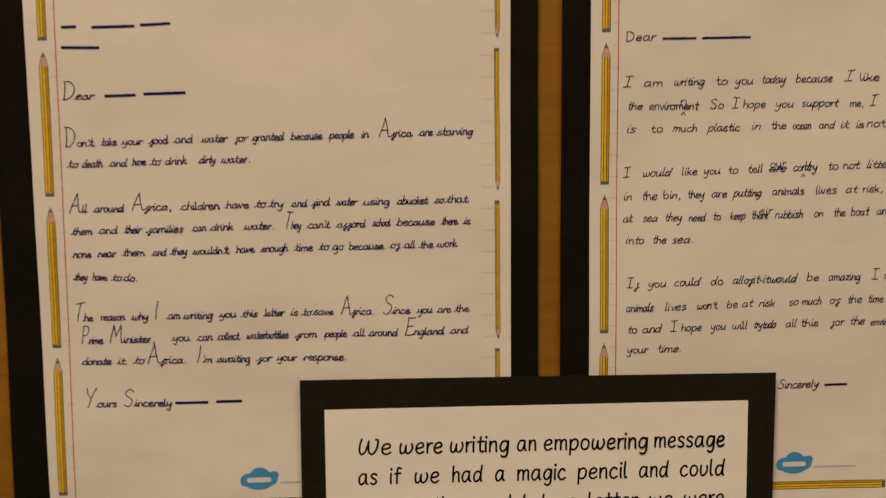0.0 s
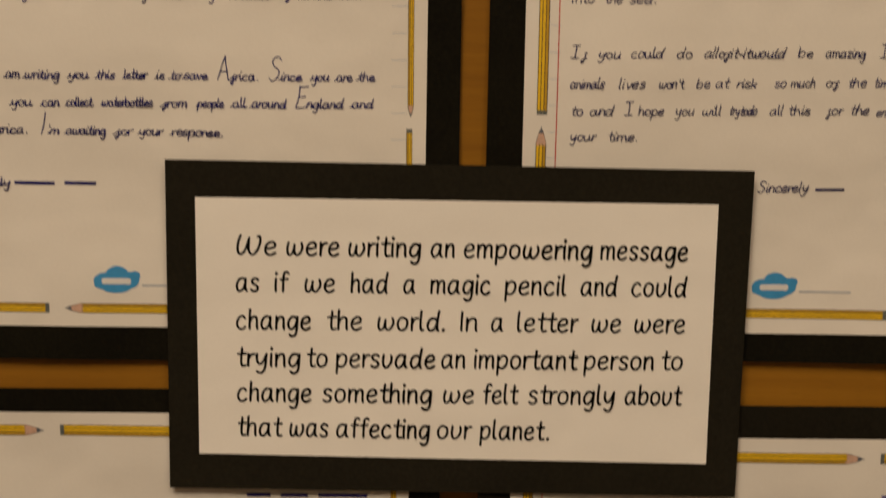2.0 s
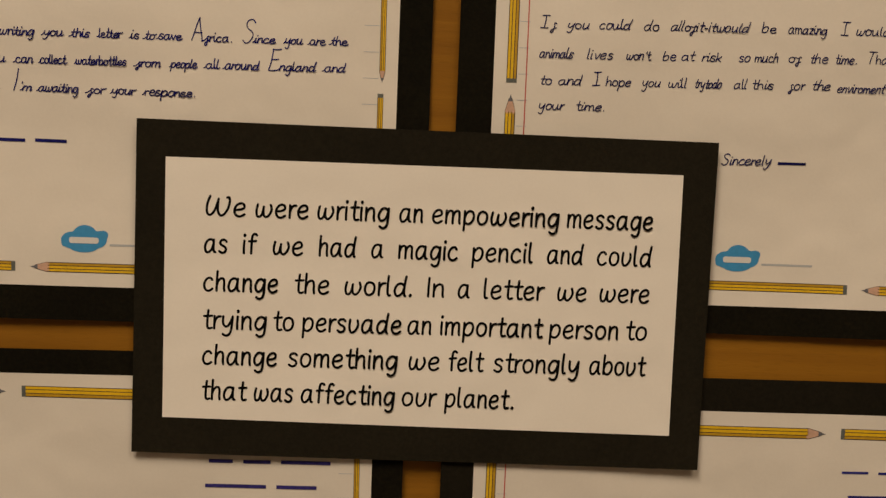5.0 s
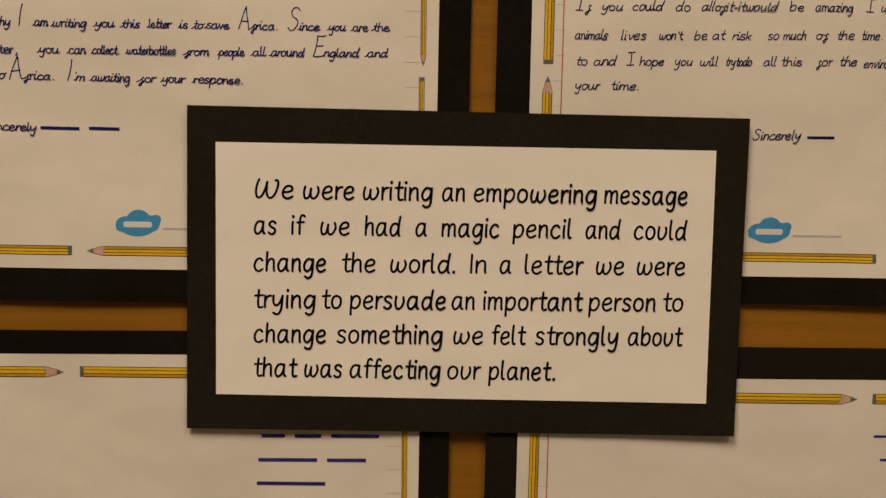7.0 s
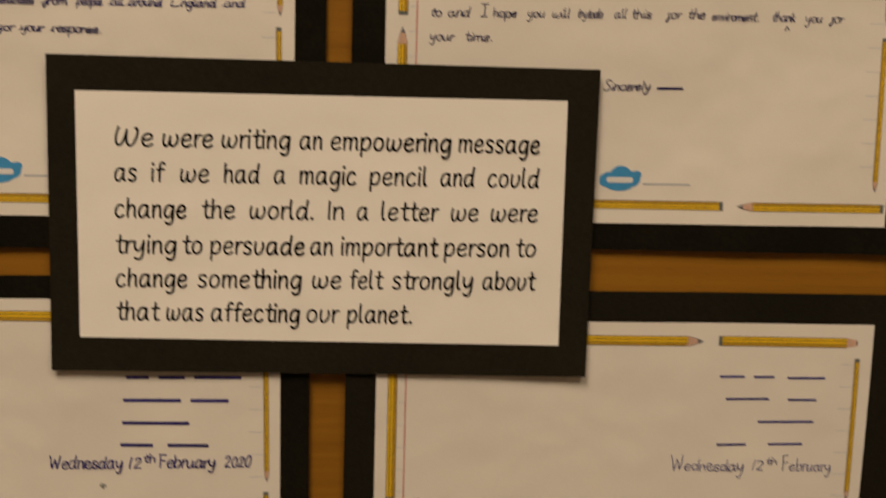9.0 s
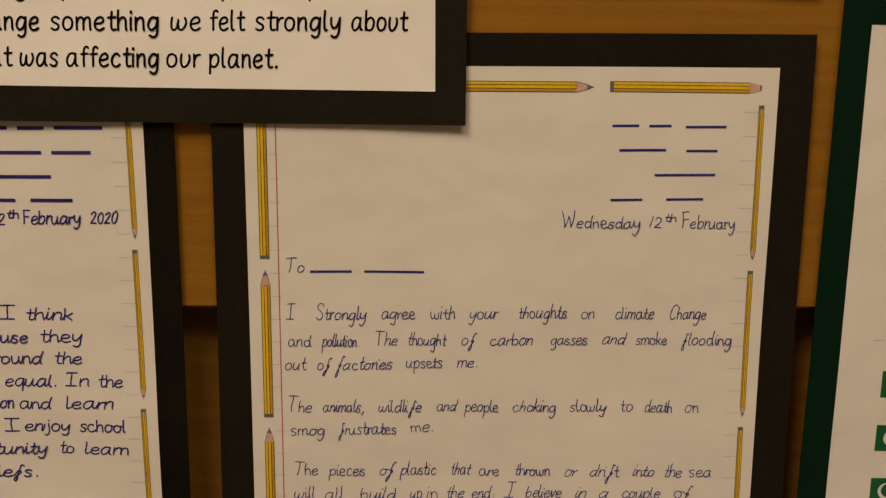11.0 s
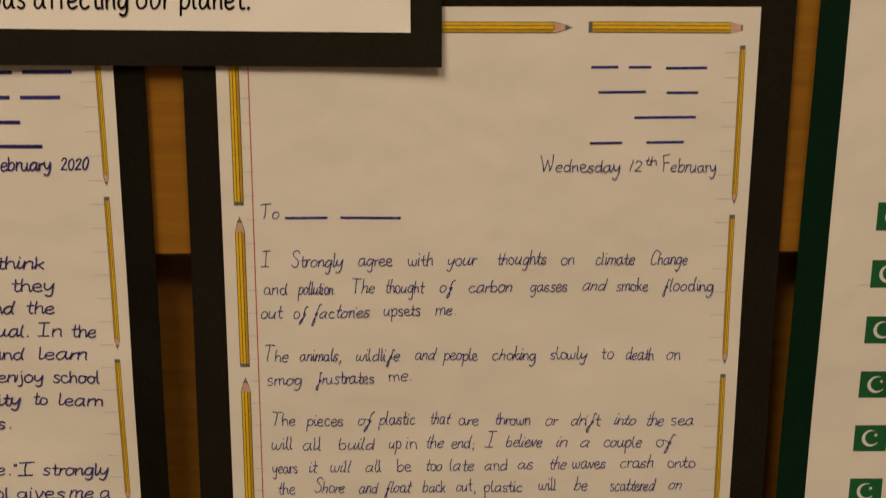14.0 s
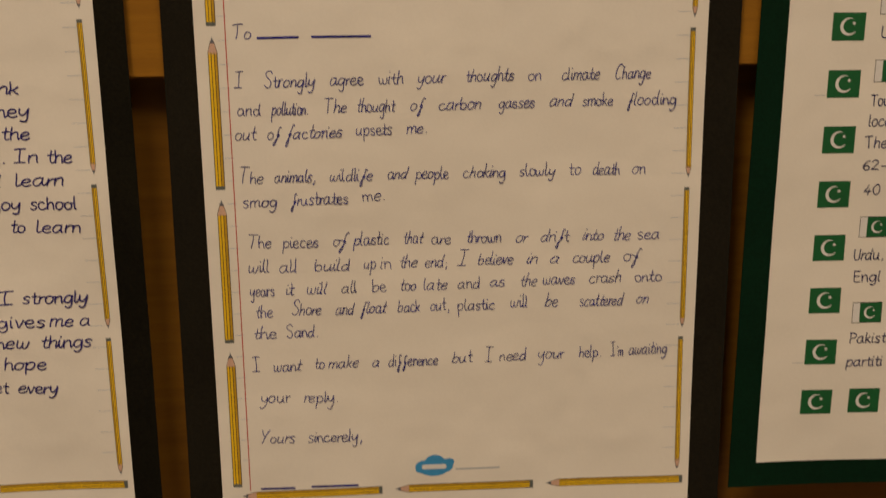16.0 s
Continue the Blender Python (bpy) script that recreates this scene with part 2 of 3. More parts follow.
def rounded(u0, v0, u1, v1, r):
    out = []
    for cu, cv, a0 in ((u1 - r, v0 + r, -90), (u1 - r, v1 - r, 0), (u0 + r, v1 - r, 90), (u0 + r, v0 + r, 180)):
        out += [(cu + r * math.cos(radians(a0 + k * 30)), cv + r * math.sin(radians(a0 + k * 30))) for k in range(4)]
    return out


def printed_pencil(leaf, parent, u0, v0, u1, v1, width, blunt=False, lift=0.14):
    """A printed pencil from its point (u0, v0) to its end (u1, v1): outline, yellow body with dark stripes, wood, lead and end cap."""
    d = math.hypot(u1 - u0, v1 - v0)
    du, dv = (u1 - u0) / d, (v1 - v0) / d
    nu, nv = -dv, du
    h = width / 2

    def p(a, b):
        return (u0 + du * a + nu * b, v0 + dv * a + nv * b)

    cone = width * 1.25 + 1.7
    polys, slots = [], []

    def lay(some, slot):
        polys.extend(some)
        slots.extend([slot] * len(some))

    def run(a0, a1, b0, b1, slot):
        n = max(1, math.ceil((a1 - a0) / 6))
        for i in range(n):
            s, t = a0 + (a1 - a0) * i / n, a0 + (a1 - a0) * (i + 1) / n
            lay([[p(s, b0), p(t, b0), p(t, b1), p(s, b1)]], slot)

    e = min(0.28, width * 0.09)
    run(cone, d - 1.5, -h, -h + e, 2)
    run(cone, d - 1.5, -h + e, -h + width * 0.30, 1)
    run(cone, d - 1.5, -h + width * 0.30, -h + width * 0.30 + e, 2)
    run(cone, d - 1.5, -h + width * 0.30 + e, h - width * 0.30 - e, 0)
    run(cone, d - 1.5, h - width * 0.30 - e, h - width * 0.30, 2)
    run(cone, d - 1.5, h - width * 0.30, h - e, 0)
    run(cone, d - 1.5, h - e, h, 2)
    run(d - 1.5, d, -h, h, 4)
    tip = cone * 0.42
    if blunt:
        lay([[p(tip, -h * 0.55), p(cone, -h), p(cone, h), p(tip, h * 0.55)]], 3)
        lay([[p(tip - 0.5, -h * 0.5), p(tip, -h * 0.55), p(tip, h * 0.55), p(tip - 0.5, h * 0.5)]], 2)
    else:
        lay([[p(tip, -h * 0.42), p(cone, -h), p(cone + 0.9, -h * 0.62), p(cone, -h * 0.3), p(cone + 0.9, 0), p(cone, h * 0.3), p(cone + 0.9, h * 0.62), p(cone, h), p(tip, h * 0.42)]], 3)
        lay([[p(0, 0), p(tip, -h * 0.42), p(tip, h * 0.42)]], 5)
        lay(strip(*p(tip * 0.6, -h * 0.3), *p(cone, -h), 0.1), 2)
        lay(strip(*p(tip * 0.6, h * 0.3), *p(cone, h), 0.1), 2)
    ob = leaf.patch("printed_pencil", polys, [YELLOW, OCHRE, OUTLINE, POINT, FERRULE, LEAD], parent, lift, slots)
    return ob


def printed_border(leaf, sheet, bottom=286.5, along=0.0, top=8.0, shift=0.0):
    """The pencil border of a letter sheet with its margin line and rule ends."""
    for k in range(4):
        printed_pencil(leaf, sheet, 6.9 + shift, 14.3 + 68.0 * k, 6.9 + shift, 78.0 + 68.0 * k, 3.9)
        printed_pencil(leaf, sheet, 204.4, 78.5 + 67.8 * k, 204.0, 14.8 + 67.8 * k, 2.2)
    for k in range(3):
        printed_pencil(leaf, sheet, 70.0 + 68 * k, top, 8.0 + 68 * k, top - 0.2, 4.3, blunt=k == 2)
        printed_pencil(leaf, sheet, 8.6 + along + 68 * k, bottom, 71.0 + along + 68 * k, bottom, 3.7)
    leaf.patch("margin_line", strip(12.4 + shift, 12, 12.4 + shift, 284, 0.21), MARGIN, sheet, 0.12)
    ticks = []
    for k in range(27):
        v = 19.5 + 9.75 * k
        ticks += strip(9.3, v - 3.8, 13.2, v - 3.8, 0.11) + strip(197.2, v - 2, 203.0, v - 2, 0.11)
    tagged(leaf.patch("rule_ending", ticks, RULE, sheet, 0.10), kind="stuff")


def cloud_mark(leaf, sheet, u, v):
    """A printed blue cloud with a white bar, and a small grey bar beside it."""
    cu, cv = u + 8.7, v - 4.6
    lobes = ((0.2, -1.2, 4.6, 4.0), (-4.6, 0.6, 4.0, 3.2), (4.2, 0.2, 4.2, 3.3), (7.0, -1.6, 1.9, 1.7), (-0.2, 2.2, 6.0, 2.9), (-7.0, 2.0, 1.4, 1.2))
    rim = []
    for k in range(72):
        a = k * math.pi / 36
        c, q, far = math.cos(a), math.sin(a), 0.5
        for x, y, rx, ry in lobes:
            A, B, C = (c / rx) ** 2 + (q / ry) ** 2, -2 * (c * x / rx ** 2 + q * y / ry ** 2), (x / rx) ** 2 + (y / ry) ** 2 - 1
            D = B * B - 4 * A * C
            if D > 0:
                far = max(far, (-B + math.sqrt(D)) / (2 * A))
        rim.append((cu + far * c, cv + far * q))
    cloud = leaf.patch("cloud_mark", [[(cu, cv), rim[k - 1], rim[k]] for k in range(72)], SKY_BLUE, sheet, 0.14)
    leaf.patch("white_bar", [rounded(cu - 5.6, cv - 0.6, cu + 5.4, cv + 1.7, 0.9)], WHITE_PRINT, sheet, 0.22)
    leaf.patch("grey_bar", strip(u + 18.2, v - 2.5, u + 38.0, v - 2.5, 0.4), GREY_PRINT, sheet, 0.12)
    return cloud


# ---- writing ----
# The alphabet as pen strokes: points x,y on a body of 50 to the top of the small letters; a bar lifts the pen.
PRINT = {
    "a": "37,43 27,50 13,46 4,30 3,14 10,1 20,2 31,14 37,34|38,49 37,20 40,4 45,2",
    "b": "6,76 5,40 5,2|5,20 10,38 22,49 34,46 40,32 36,12 24,1 12,3 5,13",
    "c": "34,42 26,50 13,46 4,30 4,14 12,2 24,0 36,8",
    "d": "36,40 27,48 13,45 4,30 3,14 10,1 20,2 31,13 37,32|43,76 39,50 37,20 39,3 42,1",
    "e": "5,24 22,26 34,32 35,43 27,50 14,46 5,32 4,15 11,3 23,0 37,8",
    "f": "31,71 25,76 17,73 13,60 12,30 12,1|2,47 14,48 28,49",
    "g": "36,42 26,50 13,46 4,30 3,15 10,3 20,3 31,15 36,32|39,49 38,20 36,-8 30,-22 18,-26 8,-20",
    "h": "6,76 5,40 5,1|5,22 11,40 22,49 31,46 34,34 34,14 36,1",
    "i": "5,49 4,25 5,1|6,68 6,71",
    "j": "12,49 12,10 11,-10 4,-23 -5,-22|12,68 12,71",
    "k": "6,76 5,40 5,1|31,48 18,33 7,23|12,28 22,14 34,1",
    "l": "6,76 4,40 5,10 9,1 14,2",
    "m": "5,49 5,25 5,1|5,25 11,42 20,49 28,45 30,30 30,1|30,25 36,42 45,49 53,45 55,30 55,10 57,1",
    "n": "5,49 5,25 5,1|5,22 11,40 21,49 31,46 34,32 34,12 36,1",
    "o": "22,50 11,46 4,32 4,15 12,2 23,1 34,10 38,27 34,43 22,50",
    "p": "6,49 6,20 5,-25|6,22 12,40 24,50 36,46 41,32 37,13 25,1 12,3 6,12",
    "q": "36,42 26,50 13,46 4,30 3,15 10,3 20,3 31,15 36,32|38,49 37,10 36,-25",
    "r": "5,49 5,25 5,1|5,22 10,38 18,47 27,48",
    "s": "32,43 24,50 12,48 6,39 12,30 25,23 31,14 26,3 14,0 4,6",
    "t": "14,71 12,40 12,12 17,1 28,3|0,48 14,49 28,50",
    "u": "6,49 4,20 10,2 20,1 31,12 37,30 35,47",
    "v": "3,49 10,25 17,2 26,25 32,49",
    "w": "7,48 3,25 6,5 14,1 23,10 28,32|29,40 28,20 32,5 41,1 52,12 58,30 54,47",
    "x": "3,49 18,25 34,1|33,49 18,25 2,1",
    "y": "5,49 5,25 12,11 22,12 31,25 37,42|39,49 37,15 34,-8 27,-22 17,-26 6,-20",
    "z": "4,47 18,48 34,48|34,48 20,26 4,3|4,3 18,3 35,3",
    "A": "2,1 12,36 22,74|22,74 32,38 42,1|8,26 24,27 37,28",
    "B": "6,73 6,36 6,1|3,72 24,72 32,60 24,43 7,39|7,39 28,37 38,22 30,5 4,1",
    "C": "42,62 30,73 15,68 5,48 5,24 14,5 28,0 42,9",
    "D": "6,73 6,36 6,1|1,72 22,71 38,56 41,36 34,14 20,2 4,1",
    "E": "6,73 6,36 6,1|4,72 20,72 36,73|6,38 18,38 32,39|6,1 20,1 37,2",
    "F": "6,73 6,36 6,1|4,72 20,72 36,73|6,38 18,38 31,39",
    "G": "42,62 30,73 15,68 5,48 5,24 14,5 28,0 41,12 42,30|26,31 38,31 50,32",
    "H": "6,73 6,36 6,1|40,73 40,36 40,1|6,37 22,37 40,38",
    "I": "6,73 5,36 5,1",
    "M": "3,1 8,36 13,73|13,73 20,48 27,26|27,26 36,50 44,73|44,73 48,36 52,1",
    "P": "6,73 6,36 6,1|2,70 22,73 37,63 36,46 24,36 8,34",
    "S": "38,62 28,73 14,71 7,59 13,46 28,36 36,22 30,5 17,0 4,9",
    "T": "24,73 23,36 23,1|2,72 24,73 46,74",
    "U": "5,73 4,30 10,5 24,0 36,12 40,40 41,73",
    "W": "13,74 5,46 4,16 12,2 24,10 34,34 41,64|40,52 40,20 48,2 60,5 72,26 78,54 76,70 69,70",
    "Y": "3,73 10,52 22,38|42,73 30,50 14,8 10,1",
    "0": "20,73 8,60 4,36 8,10 19,0 30,12 35,38 31,62 20,73",
    "1": "6,73 5,36 5,1",
    "2": "5,58 12,71 24,73 32,60 26,40 14,20 4,3|4,3 18,4 36,3",
    "4": "24,73 14,48 3,26|3,26 20,26 36,27|27,44 25,20 24,0",
    "6": "30,70 16,56 6,34 6,14 16,1 28,4 33,18 26,32 14,32 7,22",
    ".": "4,2 5,4",
    ",": "6,4 5,-4 1,-12",
    ";": "6,4 5,-4 1,-12|7,33 7,36",
    "'": "4,76 4,70 3,63",
    '"': "3,76 2,64|11,76 10,64",
    "-": "2,24 12,24 22,25",
}
# What a pupil's pen does otherwise: barred I, stemmed u, tailed l and i, and two forms of f that hang below the line.
WRITTEN = {
    "I": "21,73 20,36 20,1|4,72 20,73 38,74|3,1 20,1 37,2",
    "u": "5,49 4,22 8,4 18,1 28,10 35,30|37,49 36,20 38,4 44,3",
    "i": "5,49 4,20 6,3 12,3|8,69 9,72",
    "w": "4,49 4,20 9,3 17,2 25,16 27,36|27,40 27,18 32,3 40,2 49,16 52,47",
    "W": "3,73 9,36 16,2|16,2 24,28 31,52|31,52 38,26 44,2|44,2 52,36 59,74",
}
LOW_F = "22,43 16,50 10,45 12,22 12,-4 8,-20 0,-24 -6,-16 4,-5 24,4"
LONG_F = "33,70 25,75 18,62 14,26 9,-14 1,-27 -3,-17 12,8 24,30 15,36 9,29"
UNIT = 0.0094
BODY = 50
FORMS = {}


def spline(points, n):
    """A smooth line through the points, n steps from one to the next."""
    if len(points) < 3:
        return points
    p = [points[0]] + points + [points[-1]]
    out = []
    for k in range(1, len(p) - 2):
        for i in range(n):
            t = i / n
            out.append(tuple(0.5 * (2 * p[k][j] + (p[k + 1][j] - p[k - 1][j]) * t + (2 * p[k - 1][j] - 5 * p[k][j] + 4 * p[k + 1][j] - p[k + 2][j]) * t * t
                + (3 * p[k][j] - p[k - 1][j] - 3 * p[k + 1][j] + p[k + 2][j]) * t ** 3) for j in (0, 1)))
    return out + [points[-1]]


def form(char, hand, n):
    """The strokes of a character, from x = 0, and its width."""
    key = (char, hand, n)
    if key not in FORMS:
        text = PRINT[char]
        if hand:
            text = {"low": LOW_F, "long": LONG_F}[hand] if char == "f" else WRITTEN.get(char, text)
        strokes = [[tuple(float(c) for c in p.split(",")) for p in s.split(" ")] for s in text.split("|")]
        left = min(x for s in strokes for x, _ in s)
        strokes = [spline([(x - left, y) for x, y in s], n) for s in strokes]
        FORMS[key] = strokes, max(x for s in strokes for x, _ in s)
    return FORMS[key]


def entry(char):
    """Where a joining stroke meets the next letter."""
    return (2, 32) if char in "acdgoq" else (3, 24) if char == "e" else (12, 34) if char in "tf" else (1, 30) if char in "hklb" else (3, 42) if char == "s" else (0, 46)


def writing(leaf, sheet, name, text, u0, v0, u1, v1, size, ink, nib=0.2, hand="", caps=1.0, slant=0.1, wobble=0.0, gap=12, space=0.3, between=0.85, fine=4, lift=0.22, join=0.0, tall=1.0):
    """A line of writing from (u0, v0) to (u1, v1) on its baseline, word by word. A word may carry its distance from the line's
    start, as in was/19, and its own width, as in was/19:15; else the words fill the line evenly. nib: half the width of the stroke, in millimetres."""
    words = [w.split("/")[0] for w in text.split(" ")]
    marks = [w.split("/")[1] if "/" in w else "0" for w in text.split(" ")]
    rng = leaf.rng
    span = math.hypot(u1 - u0, v1 - v0)
    du, dv = (u1 - u0) / span, (v1 - v0) / span
    k_unit = UNIT * size

    def shape(c):
        return form("1" if c == "I" and caps > 2 else c, hand, fine)

    def grown(c):
        return 1 + (caps - 1) * rng.uniform(0.94, 1.1) if c.isupper() else 1.0

    def after(c, follower=""):
        if follower and follower in ".,;'":
            return gap + (10 if hand else 0)
        return gap * (0.55 if c in "frt" else 1.7 if c == "1" else 1.0)

    def width(w):
        return sum((shape(c)[1] + (after(c, w[i + 1]) if i + 1 < len(w) else 0)) * (0.5 + 0.5 * (caps if c.isupper() else 1.0)) for i, c in enumerate(w)) * k_unit

    own = [width(w) for w in words]
    if ":" in marks[0]:
        given = [[float(c) for c in m.split(":")] for m in marks]
        scale = span / sum(given[-1])
        stretches = [(b * scale - 2 * nib) / o for (_, b), o in zip(given, own)]
        marks = [a * scale + nib for a, _ in given]
    elif any(m != "0" for m in marks):
        marks = [float(m) for m in marks]
        ends = marks[1:] + [span + space * size]
        rooms = [max(b - a - space * size, 0.66 * (b - a)) for a, b in zip(marks, ends)]
        fits = sorted(r / o for r, o in zip(rooms, own))
        usual = fits[len(fits) // 2] * 1.04
        stretches = [min(r / o, usual) for r, o in zip(rooms, own)]
    else:
        gaps = len(words) - 1
        each = (span - gaps * size * between) / sum(own)
        stretches = [each] * len(words)
        marks, s = [], 0.0
        for o in own:
            marks.append(s)
            s += o * each + size * between

    for w, s, stretch in zip(words, marks, stretches):
        verts, faces = [], []
        lean = slant + rng.uniform(-0.12, 0.12) * wobble
        drop = rng.uniform(-0.05, 0.05) * wobble * size
        layer = [0.0]

        def ribbon(points, half, shake=0.0):
            """Points in millimetres along and above the line, as a strip with rounded ends."""
            n = len(points)
            dense = []
            for i, (a, b) in enumerate(points):
                a0, b0 = points[max(i - 1, 0)]
                a1, b1 = points[min(i + 1, n - 1)]
                d = math.hypot(a1 - a0, b1 - b0) or 1e-6
                dense.append((a, b, (a1 - a0) / d, (b1 - b0) / d, half * (1 + rng.uniform(-shake, shake))))
            a, b, x, y, h = dense[0]
            head = [(a - x * h * 0.95, b - y * h * 0.95, x, y, h * 0.35), (a - x * h * 0.6, b - y * h * 0.6, x, y, h * 0.8)]
            a, b, x, y, h = dense[-1]
            tail = [(a + x * h * 0.6, b + y * h * 0.6, x, y, h * 0.8), (a + x * h * 0.95, b + y * h * 0.95, x, y, h * 0.35)]
            first = len(verts)
            for a, b, x, y, h in head + dense + tail:
                layer[0] += 0.0007
                for side in (1, -1):
                    p, q = a - y * h * side, b + x * h * side
                    verts.append(leaf.at(u0 + du * p + dv * q, v0 + dv * p - du * q, lift + layer[0]))
            faces.extend((first + 2 * i, first + 2 * i + 1, first + 2 * i + 3, first + 2 * i + 2) for i in range(n + 3))

        leave = None
        for m, c in enumerate(w):
            strokes, broad = shape(c)
            k = grown(c)
            turn = rng.uniform(-0.07, 0.07) * wobble
            grow = 1 + rng.uniform(-0.12, 0.12) * wobble
            swing, rise = rng.uniform(0, 6.28), 0.0
            if w == "12th" and c in "th":
                k, rise = 0.66, 44
            reach = 1 + (tall - 1) * rng.uniform(0.6, 1.25)

            def warp(x, y):
                if c.islower() and y > BODY + 4:
                    y = BODY + 4 + (y - BODY - 4) * (reach if c != "i" else 1 + (reach - 1) * 0.5)
                elif y < 0:
                    y *= reach
                x, y = x - turn * y, y + turn * (x - broad / 2)
                if wobble:
                    x += 2.6 * wobble * math.sin(0.06 * y + swing)
                    y += 2.2 * wobble * math.sin(0.07 * x + 1.7 * swing)
                x, y = x * (0.5 + 0.5 * k), y * k * grow + rise
                return s + (x * stretch + lean * y) * k_unit, y * k_unit - drop

            dot = 1.25 if not hand else 1.05
            if c.islower() and join and rng.random() < join and (leave or join > 0.9):
                start = leave or (s - 0.16 * size * stretch, 0.05 * size - drop)
                end = warp(*entry(c))
                if end[0] > start[0]:
                    bend = [(start[0] + (end[0] - start[0]) * t, start[1] + (end[1] - start[1]) * t * t) for t in (0, 0.25, 0.5, 0.75, 1)]
                    ribbon(bend, nib * 0.85)
            for stroke in strokes:
                short = len(stroke) == 2
                ribbon([warp(x, y) for x, y in stroke], nib * (dot if short else 1.0) * (1.0 if k < 1.6 else 0.92), 0.10 if hand else 0.0)
            leave = warp(broad - 1, 4) if c in "acdehiklmntuqz" else warp(broad - 1, 45) if c in "orvw" else None
            if join > 0.8 and leave and m == len(w) - 1:
                ribbon([leave, (leave[0] + 0.07 * size, leave[1] + 0.02 * size), (leave[0] + 0.15 * size, leave[1] + 0.09 * size)], nib * 0.8)
            s += (broad + after(c, w[m + 1:m + 2])) * k_unit * stretch * (0.5 + 0.5 * k)
        part(name, verts, faces, ink, sheet)


def bars(leaf, sheet, rows, ink, height=2.3):
    """Plain bars in place of words: rows of u0, v0, u1, v1 on the baseline."""
    for u0, v0, u1, v1 in rows:
        polys = strip(u0, v0 - height / 2 - 0.3, u1, v1 - height / 2 - 0.3, height / 2, step=5)
        leaf.patch("ink_bar", polys, ink, sheet, 0.22)


# ---- the wall ----
slab("floor", -3, 3, -5, 0.2, -0.1, 0, CARPET, label="dark grey-brown carpet floor of the room")
slab("ceiling", -3, 3, -5, 0.2, 4.2, 4.3, PLASTER, label="plain pale plaster ceiling")
slab("wall_north", -3, 3, 0.062, 0.2, 0, 4.2, PLASTER, label="plain pale plaster wall behind the wooden panelling")
slab("wall_south", -3, 3, -5.1, -5, 0, 4.2, PLASTER, label="plain pale plaster wall across the room")
slab("wall_west", -3.1, -3, -5, 0.2, 0, 4.2, PLASTER, label="plain pale plaster side wall")
slab("wall_east", 3, 3.1, -5, 0.2, 0, 4.2, PLASTER, label="plain pale plaster side wall")
slab("wall_panel_upper", -1.6, 1.6, 0.0022, 0.0175, 1.339, 2.5, OAK, 0.0012, "orange-brown oak veneered board with horizontal grain")
slab("wall_panel_lower", -1.6, 1.6, 0.0175, 0.060, 0.0, 2.5, OAK_BACK, 0.0, "recessed orange-brown oak panel below the thicker board")

# ---- the letters ----
GROUP = "pupils' letters on the wall"


def letter(x, z, seed, label, card, sheet, turn=0.0, black=None, cut=0.5, trim=0.25):
    leaf = Leaf("mounted_letter", x, 0.0012, z, 210, 297, seed, turn)
    tagged(leaf.root, label, "letter", GROUP)
    leaf.board("backing_card", *card, -0.8, -0.12, black or BLACK, cut, "black sugar paper backing card")
    page = leaf.board("letter_sheet", *sheet, 0.055, 0.1, PAPER, trim, "cream writing paper with a printed pencil border")
    return leaf, page



def lines(leaf, page, rows, size, ink, **more):
    for text, u0, v0, u1, v1 in rows:
        writing(leaf, page, "handwritten_word", text, u0, v0, u1, v1, size, ink, **more)


# letter in joined navy writing with tall capitals
leaf, page = letter(-0.215, 1.7745, 3, "handwritten letter in navy ink with tall capitals on black card", (-15.8, -13, 222.5, 307.8), (-0.9, 0, 210.2, 294.8), trim=(1.2, 0.0, 0.0, 0.0))
printed_border(leaf, page, 287.7, -1.8, shift=-0.8)
cloud_mark(leaf, page, 85.9, 281.3)
bars(leaf, page, [(14.3, 73.2, 20.8, 73.0), (27.4, 73.3, 45.8, 72.9), (48.2, 72.5, 61.2, 71.8), (13.9, 81.9, 30.4, 82.1)], INK_NAVY, 1.2)
bars(leaf, page, [(31.7, 103.1, 45.2, 102.7), (48.6, 102.3, 66.8, 101.9), (57.7, 241.3, 72.4, 241.4), (76.0, 241.2, 87.6, 241.3)], INK_NAVY, 1.2)
